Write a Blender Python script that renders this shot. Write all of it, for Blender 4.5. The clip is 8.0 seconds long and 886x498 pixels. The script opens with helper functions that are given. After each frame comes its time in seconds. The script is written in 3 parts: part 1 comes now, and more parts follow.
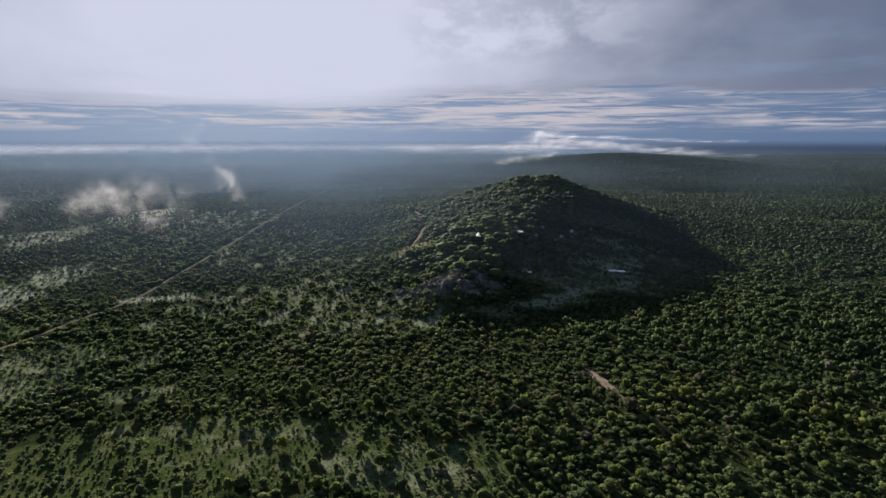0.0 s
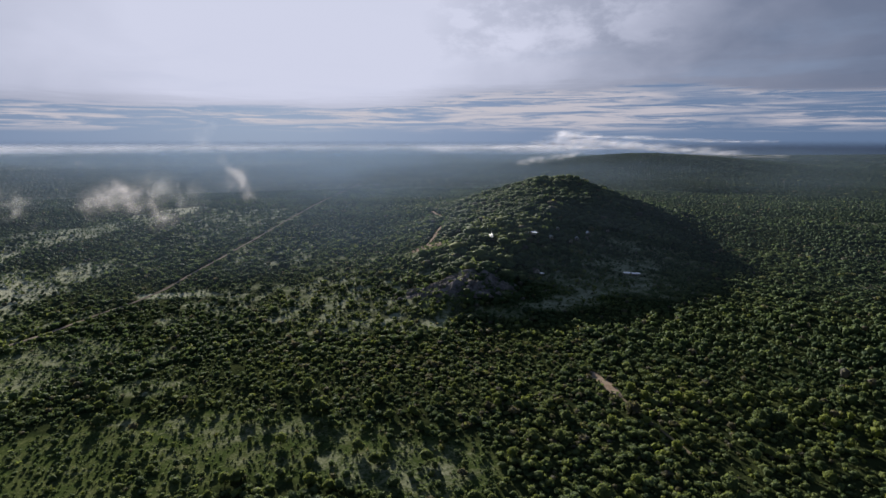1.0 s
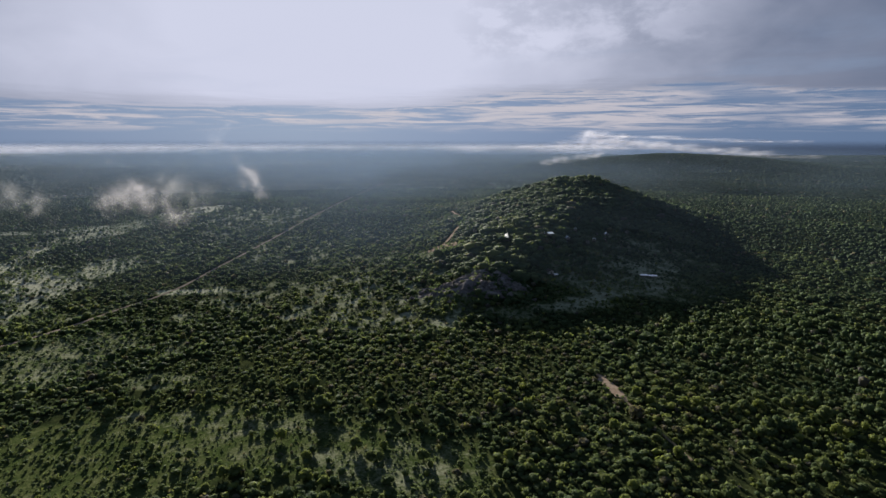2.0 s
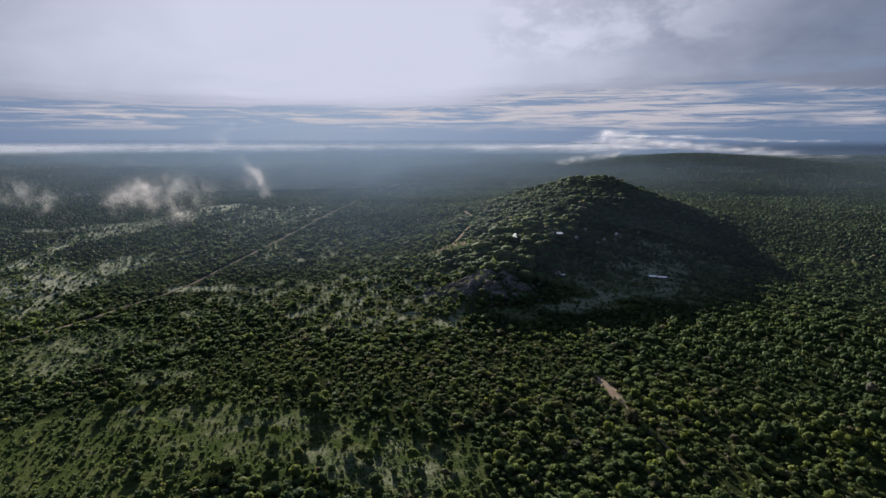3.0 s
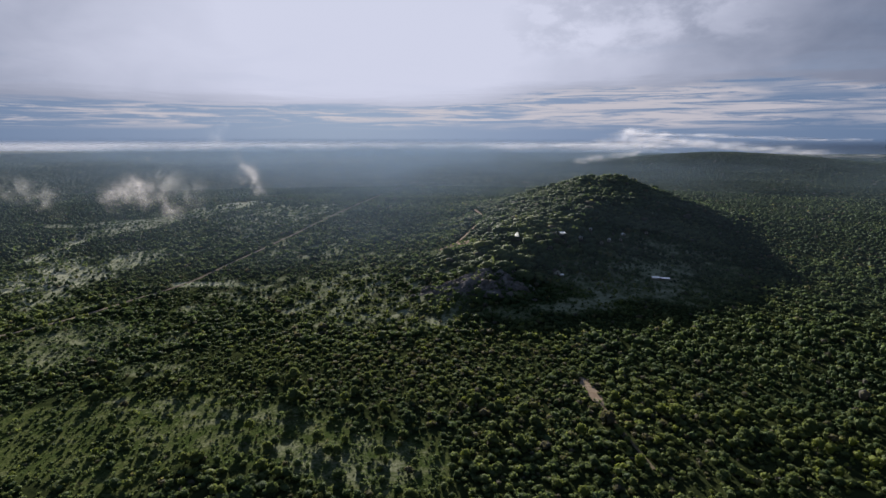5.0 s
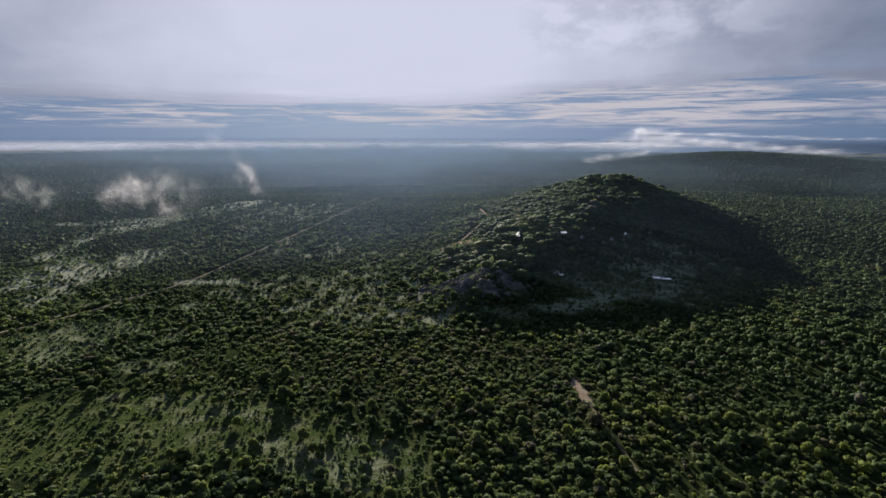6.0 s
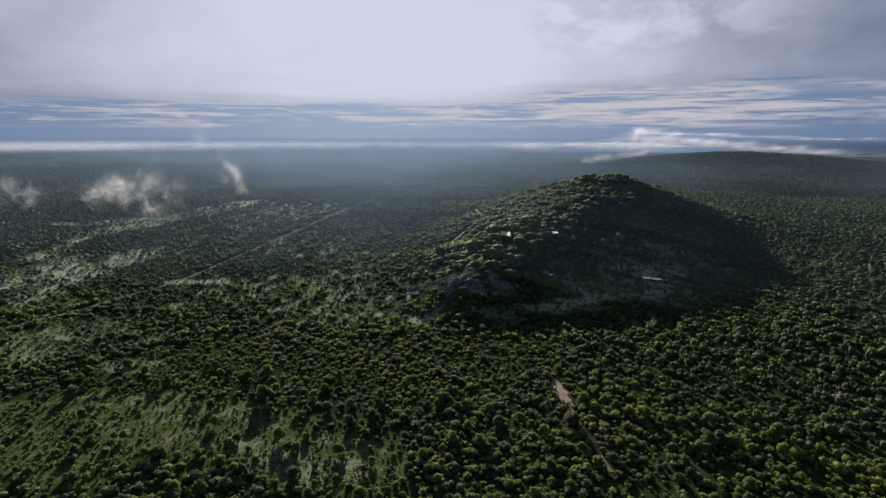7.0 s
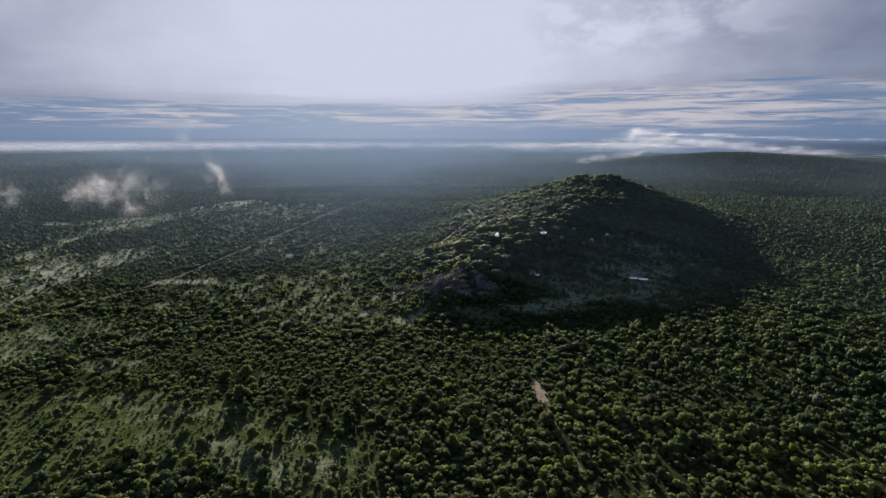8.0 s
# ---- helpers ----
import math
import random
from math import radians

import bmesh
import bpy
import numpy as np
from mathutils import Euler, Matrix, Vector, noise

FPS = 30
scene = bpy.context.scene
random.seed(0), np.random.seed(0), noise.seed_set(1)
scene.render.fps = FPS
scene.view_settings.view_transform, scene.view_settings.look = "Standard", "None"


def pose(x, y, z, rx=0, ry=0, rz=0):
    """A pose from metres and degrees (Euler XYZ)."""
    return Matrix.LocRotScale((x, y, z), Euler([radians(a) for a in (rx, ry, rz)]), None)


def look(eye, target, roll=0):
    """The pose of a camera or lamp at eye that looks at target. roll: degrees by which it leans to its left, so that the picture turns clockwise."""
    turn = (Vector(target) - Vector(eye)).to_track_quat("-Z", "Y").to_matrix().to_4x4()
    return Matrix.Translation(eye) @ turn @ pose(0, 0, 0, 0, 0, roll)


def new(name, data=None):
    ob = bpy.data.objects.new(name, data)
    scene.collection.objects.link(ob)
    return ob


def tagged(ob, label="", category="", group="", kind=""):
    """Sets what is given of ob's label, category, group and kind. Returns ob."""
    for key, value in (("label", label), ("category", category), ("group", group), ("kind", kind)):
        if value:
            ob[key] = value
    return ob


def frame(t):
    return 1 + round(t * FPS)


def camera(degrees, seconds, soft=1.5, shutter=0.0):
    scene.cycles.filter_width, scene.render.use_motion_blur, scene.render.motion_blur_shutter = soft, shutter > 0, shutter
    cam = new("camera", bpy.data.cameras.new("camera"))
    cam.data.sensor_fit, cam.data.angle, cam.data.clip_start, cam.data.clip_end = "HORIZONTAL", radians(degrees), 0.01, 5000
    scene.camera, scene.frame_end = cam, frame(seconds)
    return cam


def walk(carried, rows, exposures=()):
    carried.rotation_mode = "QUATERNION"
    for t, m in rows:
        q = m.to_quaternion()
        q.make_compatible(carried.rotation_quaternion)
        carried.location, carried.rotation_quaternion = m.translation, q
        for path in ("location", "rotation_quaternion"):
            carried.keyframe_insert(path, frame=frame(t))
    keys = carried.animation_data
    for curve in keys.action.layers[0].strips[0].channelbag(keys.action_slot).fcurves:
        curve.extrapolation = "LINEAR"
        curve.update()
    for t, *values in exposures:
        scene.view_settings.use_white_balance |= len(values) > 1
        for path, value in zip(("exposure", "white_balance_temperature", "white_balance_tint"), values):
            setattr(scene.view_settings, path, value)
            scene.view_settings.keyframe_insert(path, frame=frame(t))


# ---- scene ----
cam = camera(76.7, 8.0, soft=1.5)
METRES, EYE, TILT, LEAN, TURN = 88.0, 120.0, -10.8, 0.0, 0.0
ROWS = [
    (0.0, 0.0, 0.0, 0.0, -0.0, -0.0, 0.0),
    (0.5, 0.0623, -0.0002, 0.0007, 1.27, -0.01, -0.25),
    (1.0, 0.1245, 0.001, 0.0018, 2.56, -0.01, -0.51),
    (1.5, 0.1867, 0.0037, 0.003, 3.96, -0.03, -0.8),
    (3.0, 0.3747, 0.0216, 0.0074, 7.36, -0.17, -1.47),
    (3.5, 0.4368, 0.0298, 0.0091, 7.95, -0.22, -1.58),
    (4.0, 0.4983, 0.0387, 0.0112, 8.55, -0.28, -1.7),
    (4.5, 0.56, 0.0482, 0.0126, 9.23, -0.33, -1.85),
    (6.0, 0.7453, 0.0819, 0.02, 11.31, -0.52, -2.25),
    (6.5, 0.8072, 0.095, 0.0214, 11.59, -0.53, -2.3),
    (7.0, 0.8676, 0.108, 0.0227, 11.61, -0.52, -2.31),
    (7.5, 0.9281, 0.1211, 0.0239, 11.63, -0.5, -2.32),
    (8.0, 0.9882, 0.1341, 0.0252, 11.65, -0.48, -2.35),
]
walk(cam, [(t, pose(0, 0, EYE, TILT, LEAN, TURN) @ pose(METRES * x, METRES * y, METRES * z, 90 + pitch, roll, yaw)) for t, x, y, z, yaw, pitch, roll in ROWS])


# ---- light ----
SUN_AZ, SUN_EL = -21.0, 12.0          # degrees left of straight ahead, above the horizon
scene.cycles.transparent_max_bounces = 32
scene.view_settings.exposure = 1.38


def mnode(nt, op, *vals):
    n = nt.nodes.new("ShaderNodeMath")
    n.operation = op
    for k, v in enumerate(vals):
        if isinstance(v, (int, float)):
            n.inputs[k].default_value = v
        else:
            nt.links.new(v, n.inputs[k])
    return n.outputs[0]


def ramp01(nt, v, a, b):
    n = nt.nodes.new("ShaderNodeMapRange")
    n.interpolation_type = "SMOOTHSTEP"
    n.inputs["From Min"].default_value, n.inputs["From Max"].default_value = a, b
    nt.links.new(v, n.inputs["Value"])
    return n.outputs["Result"]


def mixc(nt, f, a, b, mode="MIX"):
    n = nt.nodes.new("ShaderNodeMix")
    n.data_type, n.blend_type = "RGBA", mode
    for k, v in ((0, f), (6, a), (7, b)):
        if isinstance(v, (int, float)):
            n.inputs[k].default_value = v
        elif isinstance(v, tuple):
            n.inputs[k].default_value = (*v, 1.0)
        else:
            nt.links.new(v, n.inputs[k])
    return n.outputs[2]


def noise_node(nt, vec, scale, detail=4.0, rough=0.55, distortion=0.0):
    n = nt.nodes.new("ShaderNodeTexNoise")
    n.inputs["Scale"].default_value, n.inputs["Detail"].default_value = scale, detail
    n.inputs["Roughness"].default_value, n.inputs["Distortion"].default_value = rough, distortion
    if vec is not None:
        nt.links.new(vec, n.inputs["Vector"])
    return n.outputs["Fac"]


def combine(nt, x, y, z):
    n = nt.nodes.new("ShaderNodeCombineXYZ")
    for k, v in enumerate((x, y, z)):
        if isinstance(v, (int, float)):
            n.inputs[k].default_value = v
        else:
            nt.links.new(v, n.inputs[k])
    return n.outputs[0]


def make_world():
    w = bpy.data.worlds.new("morning_sky")
    scene.world = w
    w.use_nodes = True
    nt = w.node_tree
    nt.nodes.clear()
    out = nt.nodes.new("ShaderNodeOutputWorld")
    bg = nt.nodes.new("ShaderNodeBackground")
    nt.links.new(bg.outputs[0], out.inputs[0])
    sky = nt.nodes.new("ShaderNodeTexSky")
    sky.sky_type, sky.sun_disc = "NISHITA", False
    sky.sun_elevation, sky.sun_rotation = radians(SUN_EL), radians(SUN_AZ)
    sky_c = mixc(nt, 1.0, sky.outputs[0], (0.02, 0.035, 0.06), "MULTIPLY")
    tc = nt.nodes.new("ShaderNodeTexCoord")
    sep = nt.nodes.new("ShaderNodeSeparateXYZ")
    nt.links.new(tc.outputs["Generated"], sep.inputs[0])
    x, y, z = sep.outputs
    az = mnode(nt, "MULTIPLY", mnode(nt, "ARCTAN2", x, y), 57.2958)
    el = mnode(nt, "MULTIPLY", mnode(nt, "ARCSINE", z), 57.2958)
    # brightness of the veil of cloud round the hidden sun
    da = mnode(nt, "DIVIDE", mnode(nt, "SUBTRACT", az, SUN_AZ + 4.0), 34.0)
    de = mnode(nt, "DIVIDE", mnode(nt, "SUBTRACT", el, 12.6), 26.0)
    glow = mnode(nt, "POWER", 2.71828, mnode(nt, "MULTIPLY", -1.0, mnode(nt, "ADD", mnode(nt, "MULTIPLY", da, da), mnode(nt, "MULTIPLY", de, de))))
    # cloud sheet seen in perspective
    zz = mnode(nt, "ADD", mnode(nt, "MAXIMUM", z, 0.0), 0.05)
    plane = combine(nt, mnode(nt, "DIVIDE", x, zz), mnode(nt, "DIVIDE", y, zz), 0.0)
    n_big = noise_node(nt, plane, 0.55, 6, 0.55, 0.4)
    n_fine = noise_node(nt, combine(nt, mnode(nt, "MULTIPLY", az, 0.09), mnode(nt, "MULTIPLY", el, 0.16), 3.0), 1.3, 8, 0.52, 0.25)
    shade = mnode(nt, "ADD", mnode(nt, "MULTIPLY", glow, 1.2), mnode(nt, "MULTIPLY", mnode(nt, "SUBTRACT", n_fine, 0.5), mnode(nt, "MULTIPLY", 1.2, mnode(nt, "SUBTRACT", 1.0, glow))))
    shade = mnode(nt, "MULTIPLY", shade, mnode(nt, "SUBTRACT", 1.0, mnode(nt, "MULTIPLY", 0.8, ramp01(nt, az, 14.0, 34.0))))
    n_puff = noise_node(nt, combine(nt, mnode(nt, "MULTIPLY", az, 0.13), mnode(nt, "MULTIPLY", el, 0.24), 9.0), 1.4, 9, 0.6, 0.12)
    near_az = mnode(nt, "SUBTRACT", 1.0, ramp01(nt, mnode(nt, "ABSOLUTE", mnode(nt, "SUBTRACT", az, 7.0)), 5.0, 16.0))
    puff = mnode(nt, "MULTIPLY", mnode(nt, "MULTIPLY", near_az, ramp01(nt, el, 6.5, 10.0)), mnode(nt, "SUBTRACT", ramp01(nt, n_puff, 0.40, 0.62), 0.4))
    shade = mnode(nt, "ADD", shade, mnode(nt, "MULTIPLY", puff, 0.32))
    veil = mixc(nt, shade, (0.14, 0.175, 0.265), (0.625, 0.65, 0.80))
    patch = mnode(nt, "MULTIPLY", ramp01(nt, n_big, 0.5, 0.72), mnode(nt, "SUBTRACT", 1.0, glow))
    veil = mixc(nt, mnode(nt, "MULTIPLY", patch, 0.5), veil, (0.24, 0.32, 0.47))
    veil = mixc(nt, ramp01(nt, el, 15.0, 42.0), veil, mixc(nt, 0.35, (0.120, 0.175, 0.285), sky_c))
    behind = ramp01(nt, mnode(nt, "ABSOLUTE", mnode(nt, "SUBTRACT", az, SUN_AZ)), 60.0, 110.0)
    veil = mixc(nt, behind, veil, (0.066, 0.098, 0.155))
    # stratus streaks low over the horizon
    n_st = noise_node(nt, combine(nt, mnode(nt, "MULTIPLY", az, 0.085), mnode(nt, "MULTIPLY", el, 1.5), 7.0), 1.5, 10, 0.68, 0.7)
    low_blue = mixc(nt, glow, (0.115, 0.18, 0.31), (0.29, 0.365, 0.54))
    low_blue = mixc(nt, 0.04, low_blue, sky_c)
    right = mnode(nt, "SUBTRACT", ramp01(nt, az, -14.0, 4.0), mnode(nt, "MULTIPLY", 0.45, ramp01(nt, az, 18.0, 34.0)))
    streak = mixc(nt, ramp01(nt, mnode(nt, "ADD", n_st, mnode(nt, "MULTIPLY", right, 0.06)), 0.45, 0.64), low_blue, mixc(nt, glow, (0.48, 0.465, 0.53), (0.58, 0.56, 0.61)))
    band = mnode(nt, "MULTIPLY", ramp01(nt, el, 0.7, 1.7), 1.0)
    n_gap = noise_node(nt, combine(nt, mnode(nt, "MULTIPLY", az, 0.045), mnode(nt, "MULTIPLY", el, 0.35), 1.0), 1.3, 4, 0.5, 0.5)
    band = mnode(nt, "MULTIPLY", band, mnode(nt, "ADD", 0.12, ramp01(nt, mnode(nt, "ADD", mnode(nt, "ADD", n_gap, mnode(nt, "MULTIPLY", right, 0.06)), mnode(nt, "MULTIPLY", ramp01(nt, az, -24.0, -36.0), 0.10)), 0.34, 0.58)))
    low = mixc(nt, band, low_blue, streak)
    edge = mnode(nt, "ADD", el, mnode(nt, "MULTIPLY", mnode(nt, "SUBTRACT", n_st, 0.5), 1.9))
    edge = mnode(nt, "ADD", edge, mnode(nt, "MULTIPLY", mnode(nt, "SUBTRACT", n_gap, 0.5), mnode(nt, "MULTIPLY", right, 4.0)))
    edge = mnode(nt, "SUBTRACT", edge, mnode(nt, "MULTIPLY", right, 1.6))
    rim = mnode(nt, "MULTIPLY", 0.55, mnode(nt, "SUBTRACT", 1.0, ramp01(nt, edge, 3.2, 4.7)))
    veil = mixc(nt, rim, veil, mixc(nt, glow, (0.17, 0.19, 0.27), (0.42, 0.44, 0.54)))
    col = mixc(nt, ramp01(nt, edge, 2.85, 3.6), low, veil)
    # the plain beyond the last trees, cloud shade to the right painted into its colour
    beyond = mixc(nt, ramp01(nt, az, 10.0, 30.0), (0.15, 0.205, 0.33), (0.04, 0.06, 0.11))
    col = mixc(nt, ramp01(nt, el, -0.6, 0.25), beyond, col)
    nt.links.new(col, bg.inputs[0])
    bg.inputs[1].default_value = 0.387


make_world()
sun = new("sun", bpy.data.lights.new("sun", "SUN"))
sun.data.energy, sun.data.angle, sun.data.color = 5.0, radians(0.9), (1.0, 0.94, 0.85)
SUN_DIR = Vector((math.sin(radians(SUN_AZ)) * math.cos(radians(SUN_EL)), math.cos(radians(SUN_AZ)) * math.cos(radians(SUN_EL)), math.sin(radians(SUN_EL))))
sun.matrix_world = look(SUN_DIR * 300, (0, 0, 0))
tagged(sun, kind="structure")


# ---- lie of the land ----
RNG = np.random.default_rng(11)
TABLE = RNG.random((256, 256))


def vnoise(x, y, size, seed=0):
    """Smooth value noise, 0 to 1, with cells of the given size in metres."""
    u, v = np.asarray(x, float) / size + 37.3 * seed, np.asarray(y, float) / size + 91.7 * seed
    i, j = np.floor(u).astype(int), np.floor(v).astype(int)
    f, g = u - i, v - j
    f, g = f * f * (3 - 2 * f), g * g * (3 - 2 * g)
    a, b = TABLE[i % 256, j % 256], TABLE[(i + 1) % 256, j % 256]
    c, d = TABLE[i % 256, (j + 1) % 256], TABLE[(i + 1) % 256, (j + 1) % 256]
    return (a * (1 - f) + b * f) * (1 - g) + (c * (1 - f) + d * f) * g


def fbm(x, y, size, seed=0):
    return (vnoise(x, y, size, seed) + 0.5 * vnoise(x, y, size / 2.1, seed + 1) + 0.25 * vnoise(x, y, size / 4.3, seed + 2)) / 1.75


def smooth(a, b, x):
    t = np.clip((x - a) / (b - a), 0, 1)
    return t * t * (3 - 2 * t)


# crest of the hill: x, y, height over the plain, half width
CREST = [(16, 422, 15, 38), (42, 520, 27, 76), (98, 680, 42, 105), (128, 800, 50, 120), (148, 890, 29, 112), (165, 985, 6, 115)]


def hill(x, y):
    best, val = np.full(np.shape(x), 1e9), np.zeros(np.shape(x))
    for (ax, ay, ah, aw), (bx, by, bh, bw) in zip(CREST, CREST[1:]):
        dx, dy = bx - ax, by - ay
        t = np.clip(((x - ax) * dx + (y - ay) * dy) / (dx * dx + dy * dy), 0, 1)
        d = np.hypot(x - ax - t * dx, y - ay - t * dy)
        h = (ah + t * (bh - ah)) * np.exp(-(d / (aw + t * (bw - aw))) ** 2)
        val = np.maximum(val, h)
    return val


def height(x, y):
    x, y = np.asarray(x, float), np.asarray(y, float)
    z = 18 * smooth(250, 900, y) + (vnoise(x, y, 170, 3) - 0.5) * 2.0
    hl = hill(x, y)
    z = z + hl * (0.88 + 0.24 * fbm(x, y, 45, 5))
    z = z + 56 * np.exp(-((x - 720) / 480) ** 2 - ((y - 2300) / 420) ** 2)
    z = z + 26 * np.exp(-((x - 1700) / 700) ** 2 - ((y - 3400) / 500) ** 2)
    far = smooth(1300, 3200, np.hypot(x, y))
    return z + far * (fbm(x, y, 900, 8) - 0.5) * 16


# clearings: x, y, half length, half width, turn in degrees, how open, how pale
CLEARINGS = [
    (-78, 204, 88, 28, 4, 0.74, 0.25), (-150, 190, 50, 32, 20, 0.54, 0.18), (-8, 194, 42, 22, -20, 0.74, 0.32), (-212, 268, 26, 36, -15, 0.74, 0.45), (-150, 254, 40, 12, 10, 0.55, 0.4),
    (-168, 303, 8, 16, 0, 0.7, 0.4), (-298, 335, 36, 20, 20, 0.6, 0.4),
    (-358, 412, 58, 60, 8, 0.84, 0.85), (-334, 474, 30, 46, 8, 0.86, 0.85), (-320, 352, 26, 30, 10, 0.74, 0.7), (-390, 450, 26, 40, 10, 0.74, 0.8), (-567, 622, 26, 14, 0, 0.8, 0.9), (-310, 690, 90, 110, 0, 0.4, 0.65),
    (150, 505, 52, 32, 10, 0.86, 0.52), (125, 468, 78, 60, 0, 0.82, 0.46), (120, 440, 50, 26, 12, 0.90, 0.5), (75, 396, 50, 13, 16, 0.88, 0.5), (165, 568, 76, 40, 0, 0.78, 0.44), (38, 374, 18, 11, 0, 0.85, 0.5),
    (-92, 412, 150, 85, 5, 0.45, 0.55), (-217, 412, 32, 8, 5, 0.9, 0.9), (-34, 361, 40, 24, 0, 0.48, 0.6), (-190, 560, 60, 80, 0, 0.42, 0.6), (-120, 520, 90, 70, 0, 0.4, 0.5), (-300, 800, 100, 90, 0, 0.4, 0.7),
    (560, 740, 130, 24, 8, 0.6, 0.5), (350, 460, 70, 12, 10, 0.5, 0.4), (-31, 531, 32, 34, 10, 0.98, 0.45), (-17, 678, 8, 26, -10, 0.9, 0.6), (8, 413, 46, 27, 0, 0.98, 0.0), (81.5, 268, 3.6, 15, 14, 0.97, 0.4),
    (-224, 284, 38, 44, -15, 0.86, 0.42), (-92, 217, 60, 17, 0, 0.82, 0.33), (-125, 172, 50, 22, 0, 0.54, 0.15), (-16, 188, 36, 13, -12, 0.80, 0.42), 
    (140, 498, 44, 17, 14, 0.96, 0.62), (84, 402, 34, 10, 24, 0.95, 0.6), (118, 450, 70, 34, 8, 0.84, 0.48), (98, 416, 38, 12, 28, 0.94, 0.58), (195, 520, 38, 44, 10, 0.8, 0.35), (-70, 380, 60, 40, 0, 0.45, 0.6),
]
# long strips of pale grass: line, half width, how open, how pale
STRIPS = [
    ([(-425, 450), (-445, 510), (-470, 568), (-482, 625)], 18, 0.84, 1.1), ([(-515, 636), (-462, 672), (-440, 714), (-430, 766), (-420, 844)], 36, 0.90, 1.15),
    ([(-470, 575), (-452, 645), (-446, 700)], 30, 0.86, 1.15), ([(-341, 488), (-297, 504), (-284, 560), (-280, 610)], 8, 0.66, 0.85),
    ([(-426, 715), (-380, 694)], 14, 0.7, 0.95), ([(-300, 760), (-290, 745)], 12, 0.8, 0.95), ([(-275, 300), (-272, 336), (-250, 386)], 9, 0.78, 0.6),
    ([(-205, 418), (-176, 419)], 4.5, 0.92, 0.95), ([(-196, 392), (-180, 392)], 4, 0.9, 0.9),
]
ROAD = [(-300, 235), (-270, 295), (-258, 325), (-252, 352), (-246, 376), (-238, 395), (-233, 428), (-234, 474), (-233, 548), (-234, 645), (-238, 822), (-247, 1020), (-262, 1400)]
TRACK = [(74, 291), (79, 276), (84, 259), (88, 241), (93, 226), (99, 205)]
HILL_PATH = [(-31, 556), (-26, 590), (-22, 640), (-17, 680), (-24, 730), (-40, 790)]


def path_distance(x, y, line):
    best = np.full(np.shape(x), 1e9)
    for (ax, ay), (bx, by) in zip(line, line[1:]):
        dx, dy = bx - ax, by - ay
        t = np.clip(((x - ax) * dx + (y - ay) * dy) / (dx * dx + dy * dy), 0, 1)
        best = np.minimum(best, np.hypot(x - ax - t * dx, y - ay - t * dy))
    return best


def cover(x, y):
    """How open the bush is at a place, and how pale the ground there."""
    x, y = np.asarray(x, float), np.asarray(y, float)
    out, pale = np.zeros(np.shape(x)), np.zeros(np.shape(x))
    ragged = (fbm(x, y, 14, 20) - 0.5) * 0.9
    spots = smooth(0.55, 0.61, fbm(x * 1.7, y * 0.6, 8, 26))
    for cx, cy, a, b, turn, much, light in CLEARINGS:
        c, s = math.cos(radians(turn)), math.sin(radians(turn))
        u, v = (c * (x - cx) + s * (y - cy)) / a, (-s * (x - cx) + c * (y - cy)) / b
        inside = 1 - smooth(0.5, 1.3, np.hypot(u, v) + ragged)
        if much < 0.5:          # half-open bush: small bare spots among the bushes
            pale = np.maximum(pale, light * inside)
            inside = inside * np.maximum(0.3, spots)
            much = 0.95
        out, pale = np.maximum(out, much * inside), np.maximum(pale, light * inside)
    for line, half, much, light in STRIPS:
        inside = (1 - smooth(0.4, 1.3, path_distance(x, y, line) / half + 1.4 * ragged)) * np.clip(0.65 + spots, 0, 1)
        out, pale = np.maximum(out, much * inside), np.maximum(pale, light * inside)
    return out, pale


def bareness(x, y):
    return cover(x, y)[0]


CABINS = [(90, 531), (109, 533), (117, 545), (129, 556), (133, 570), (159, 596), (101, 561), (1, 576)]
HOUSES = [(32, 511), (73, 524), (69, 453), (152, 476)] + CABINS


def density(x, y):
    """How likely a bush stands here."""
    d = (1 - bareness(x, y)) * (0.56 + 0.75 * fbm(x, y, 38, 30)) * (0.66 + 0.56 * smooth(0.36, 0.60, fbm(x, y, 10, 33))) * (1 - 0.2 * smooth(50, 240, x) * (1 - smooth(300, 700, y)))
    d = d * smooth(2.6, 4.8, path_distance(x, y, ROAD)) * smooth(0.5, 1.8, path_distance(x, y, TRACK)) * smooth(3, 6, path_distance(x, y, HILL_PATH))
    for hx, hy in HOUSES:
        d = d * smooth(5.0, 9.0, np.hypot((x - hx) * 1.1, (y - hy + 10) * 0.40))
    return d


# ---- materials ----
def material(name):
    m = bpy.data.materials.new(name)
    m.use_nodes = True
    m.node_tree.nodes.clear()
    return m, m.node_tree, m.node_tree.nodes.new("ShaderNodeOutputMaterial")


def principled(nt, rough=0.9, spec=0.2):
    p = nt.nodes.new("ShaderNodeBsdfPrincipled")
    p.inputs["Roughness"].default_value = rough
    p.inputs["Specular IOR Level"].default_value = spec
    return p


def coords(nt, which="Object"):
    return nt.nodes.new("ShaderNodeTexCoord").outputs[which]


def attr(nt, name):
    n = nt.nodes.new("ShaderNodeAttribute")
    n.attribute_name = name
    return n.outputs["Fac"]


def bump(nt, h, strength, dist, p):
    b = nt.nodes.new("ShaderNodeBump")
    b.inputs["Strength"].default_value, b.inputs["Distance"].default_value = strength, dist
    nt.links.new(h, b.inputs["Height"])
    nt.links.new(b.outputs[0], p.inputs["Normal"])


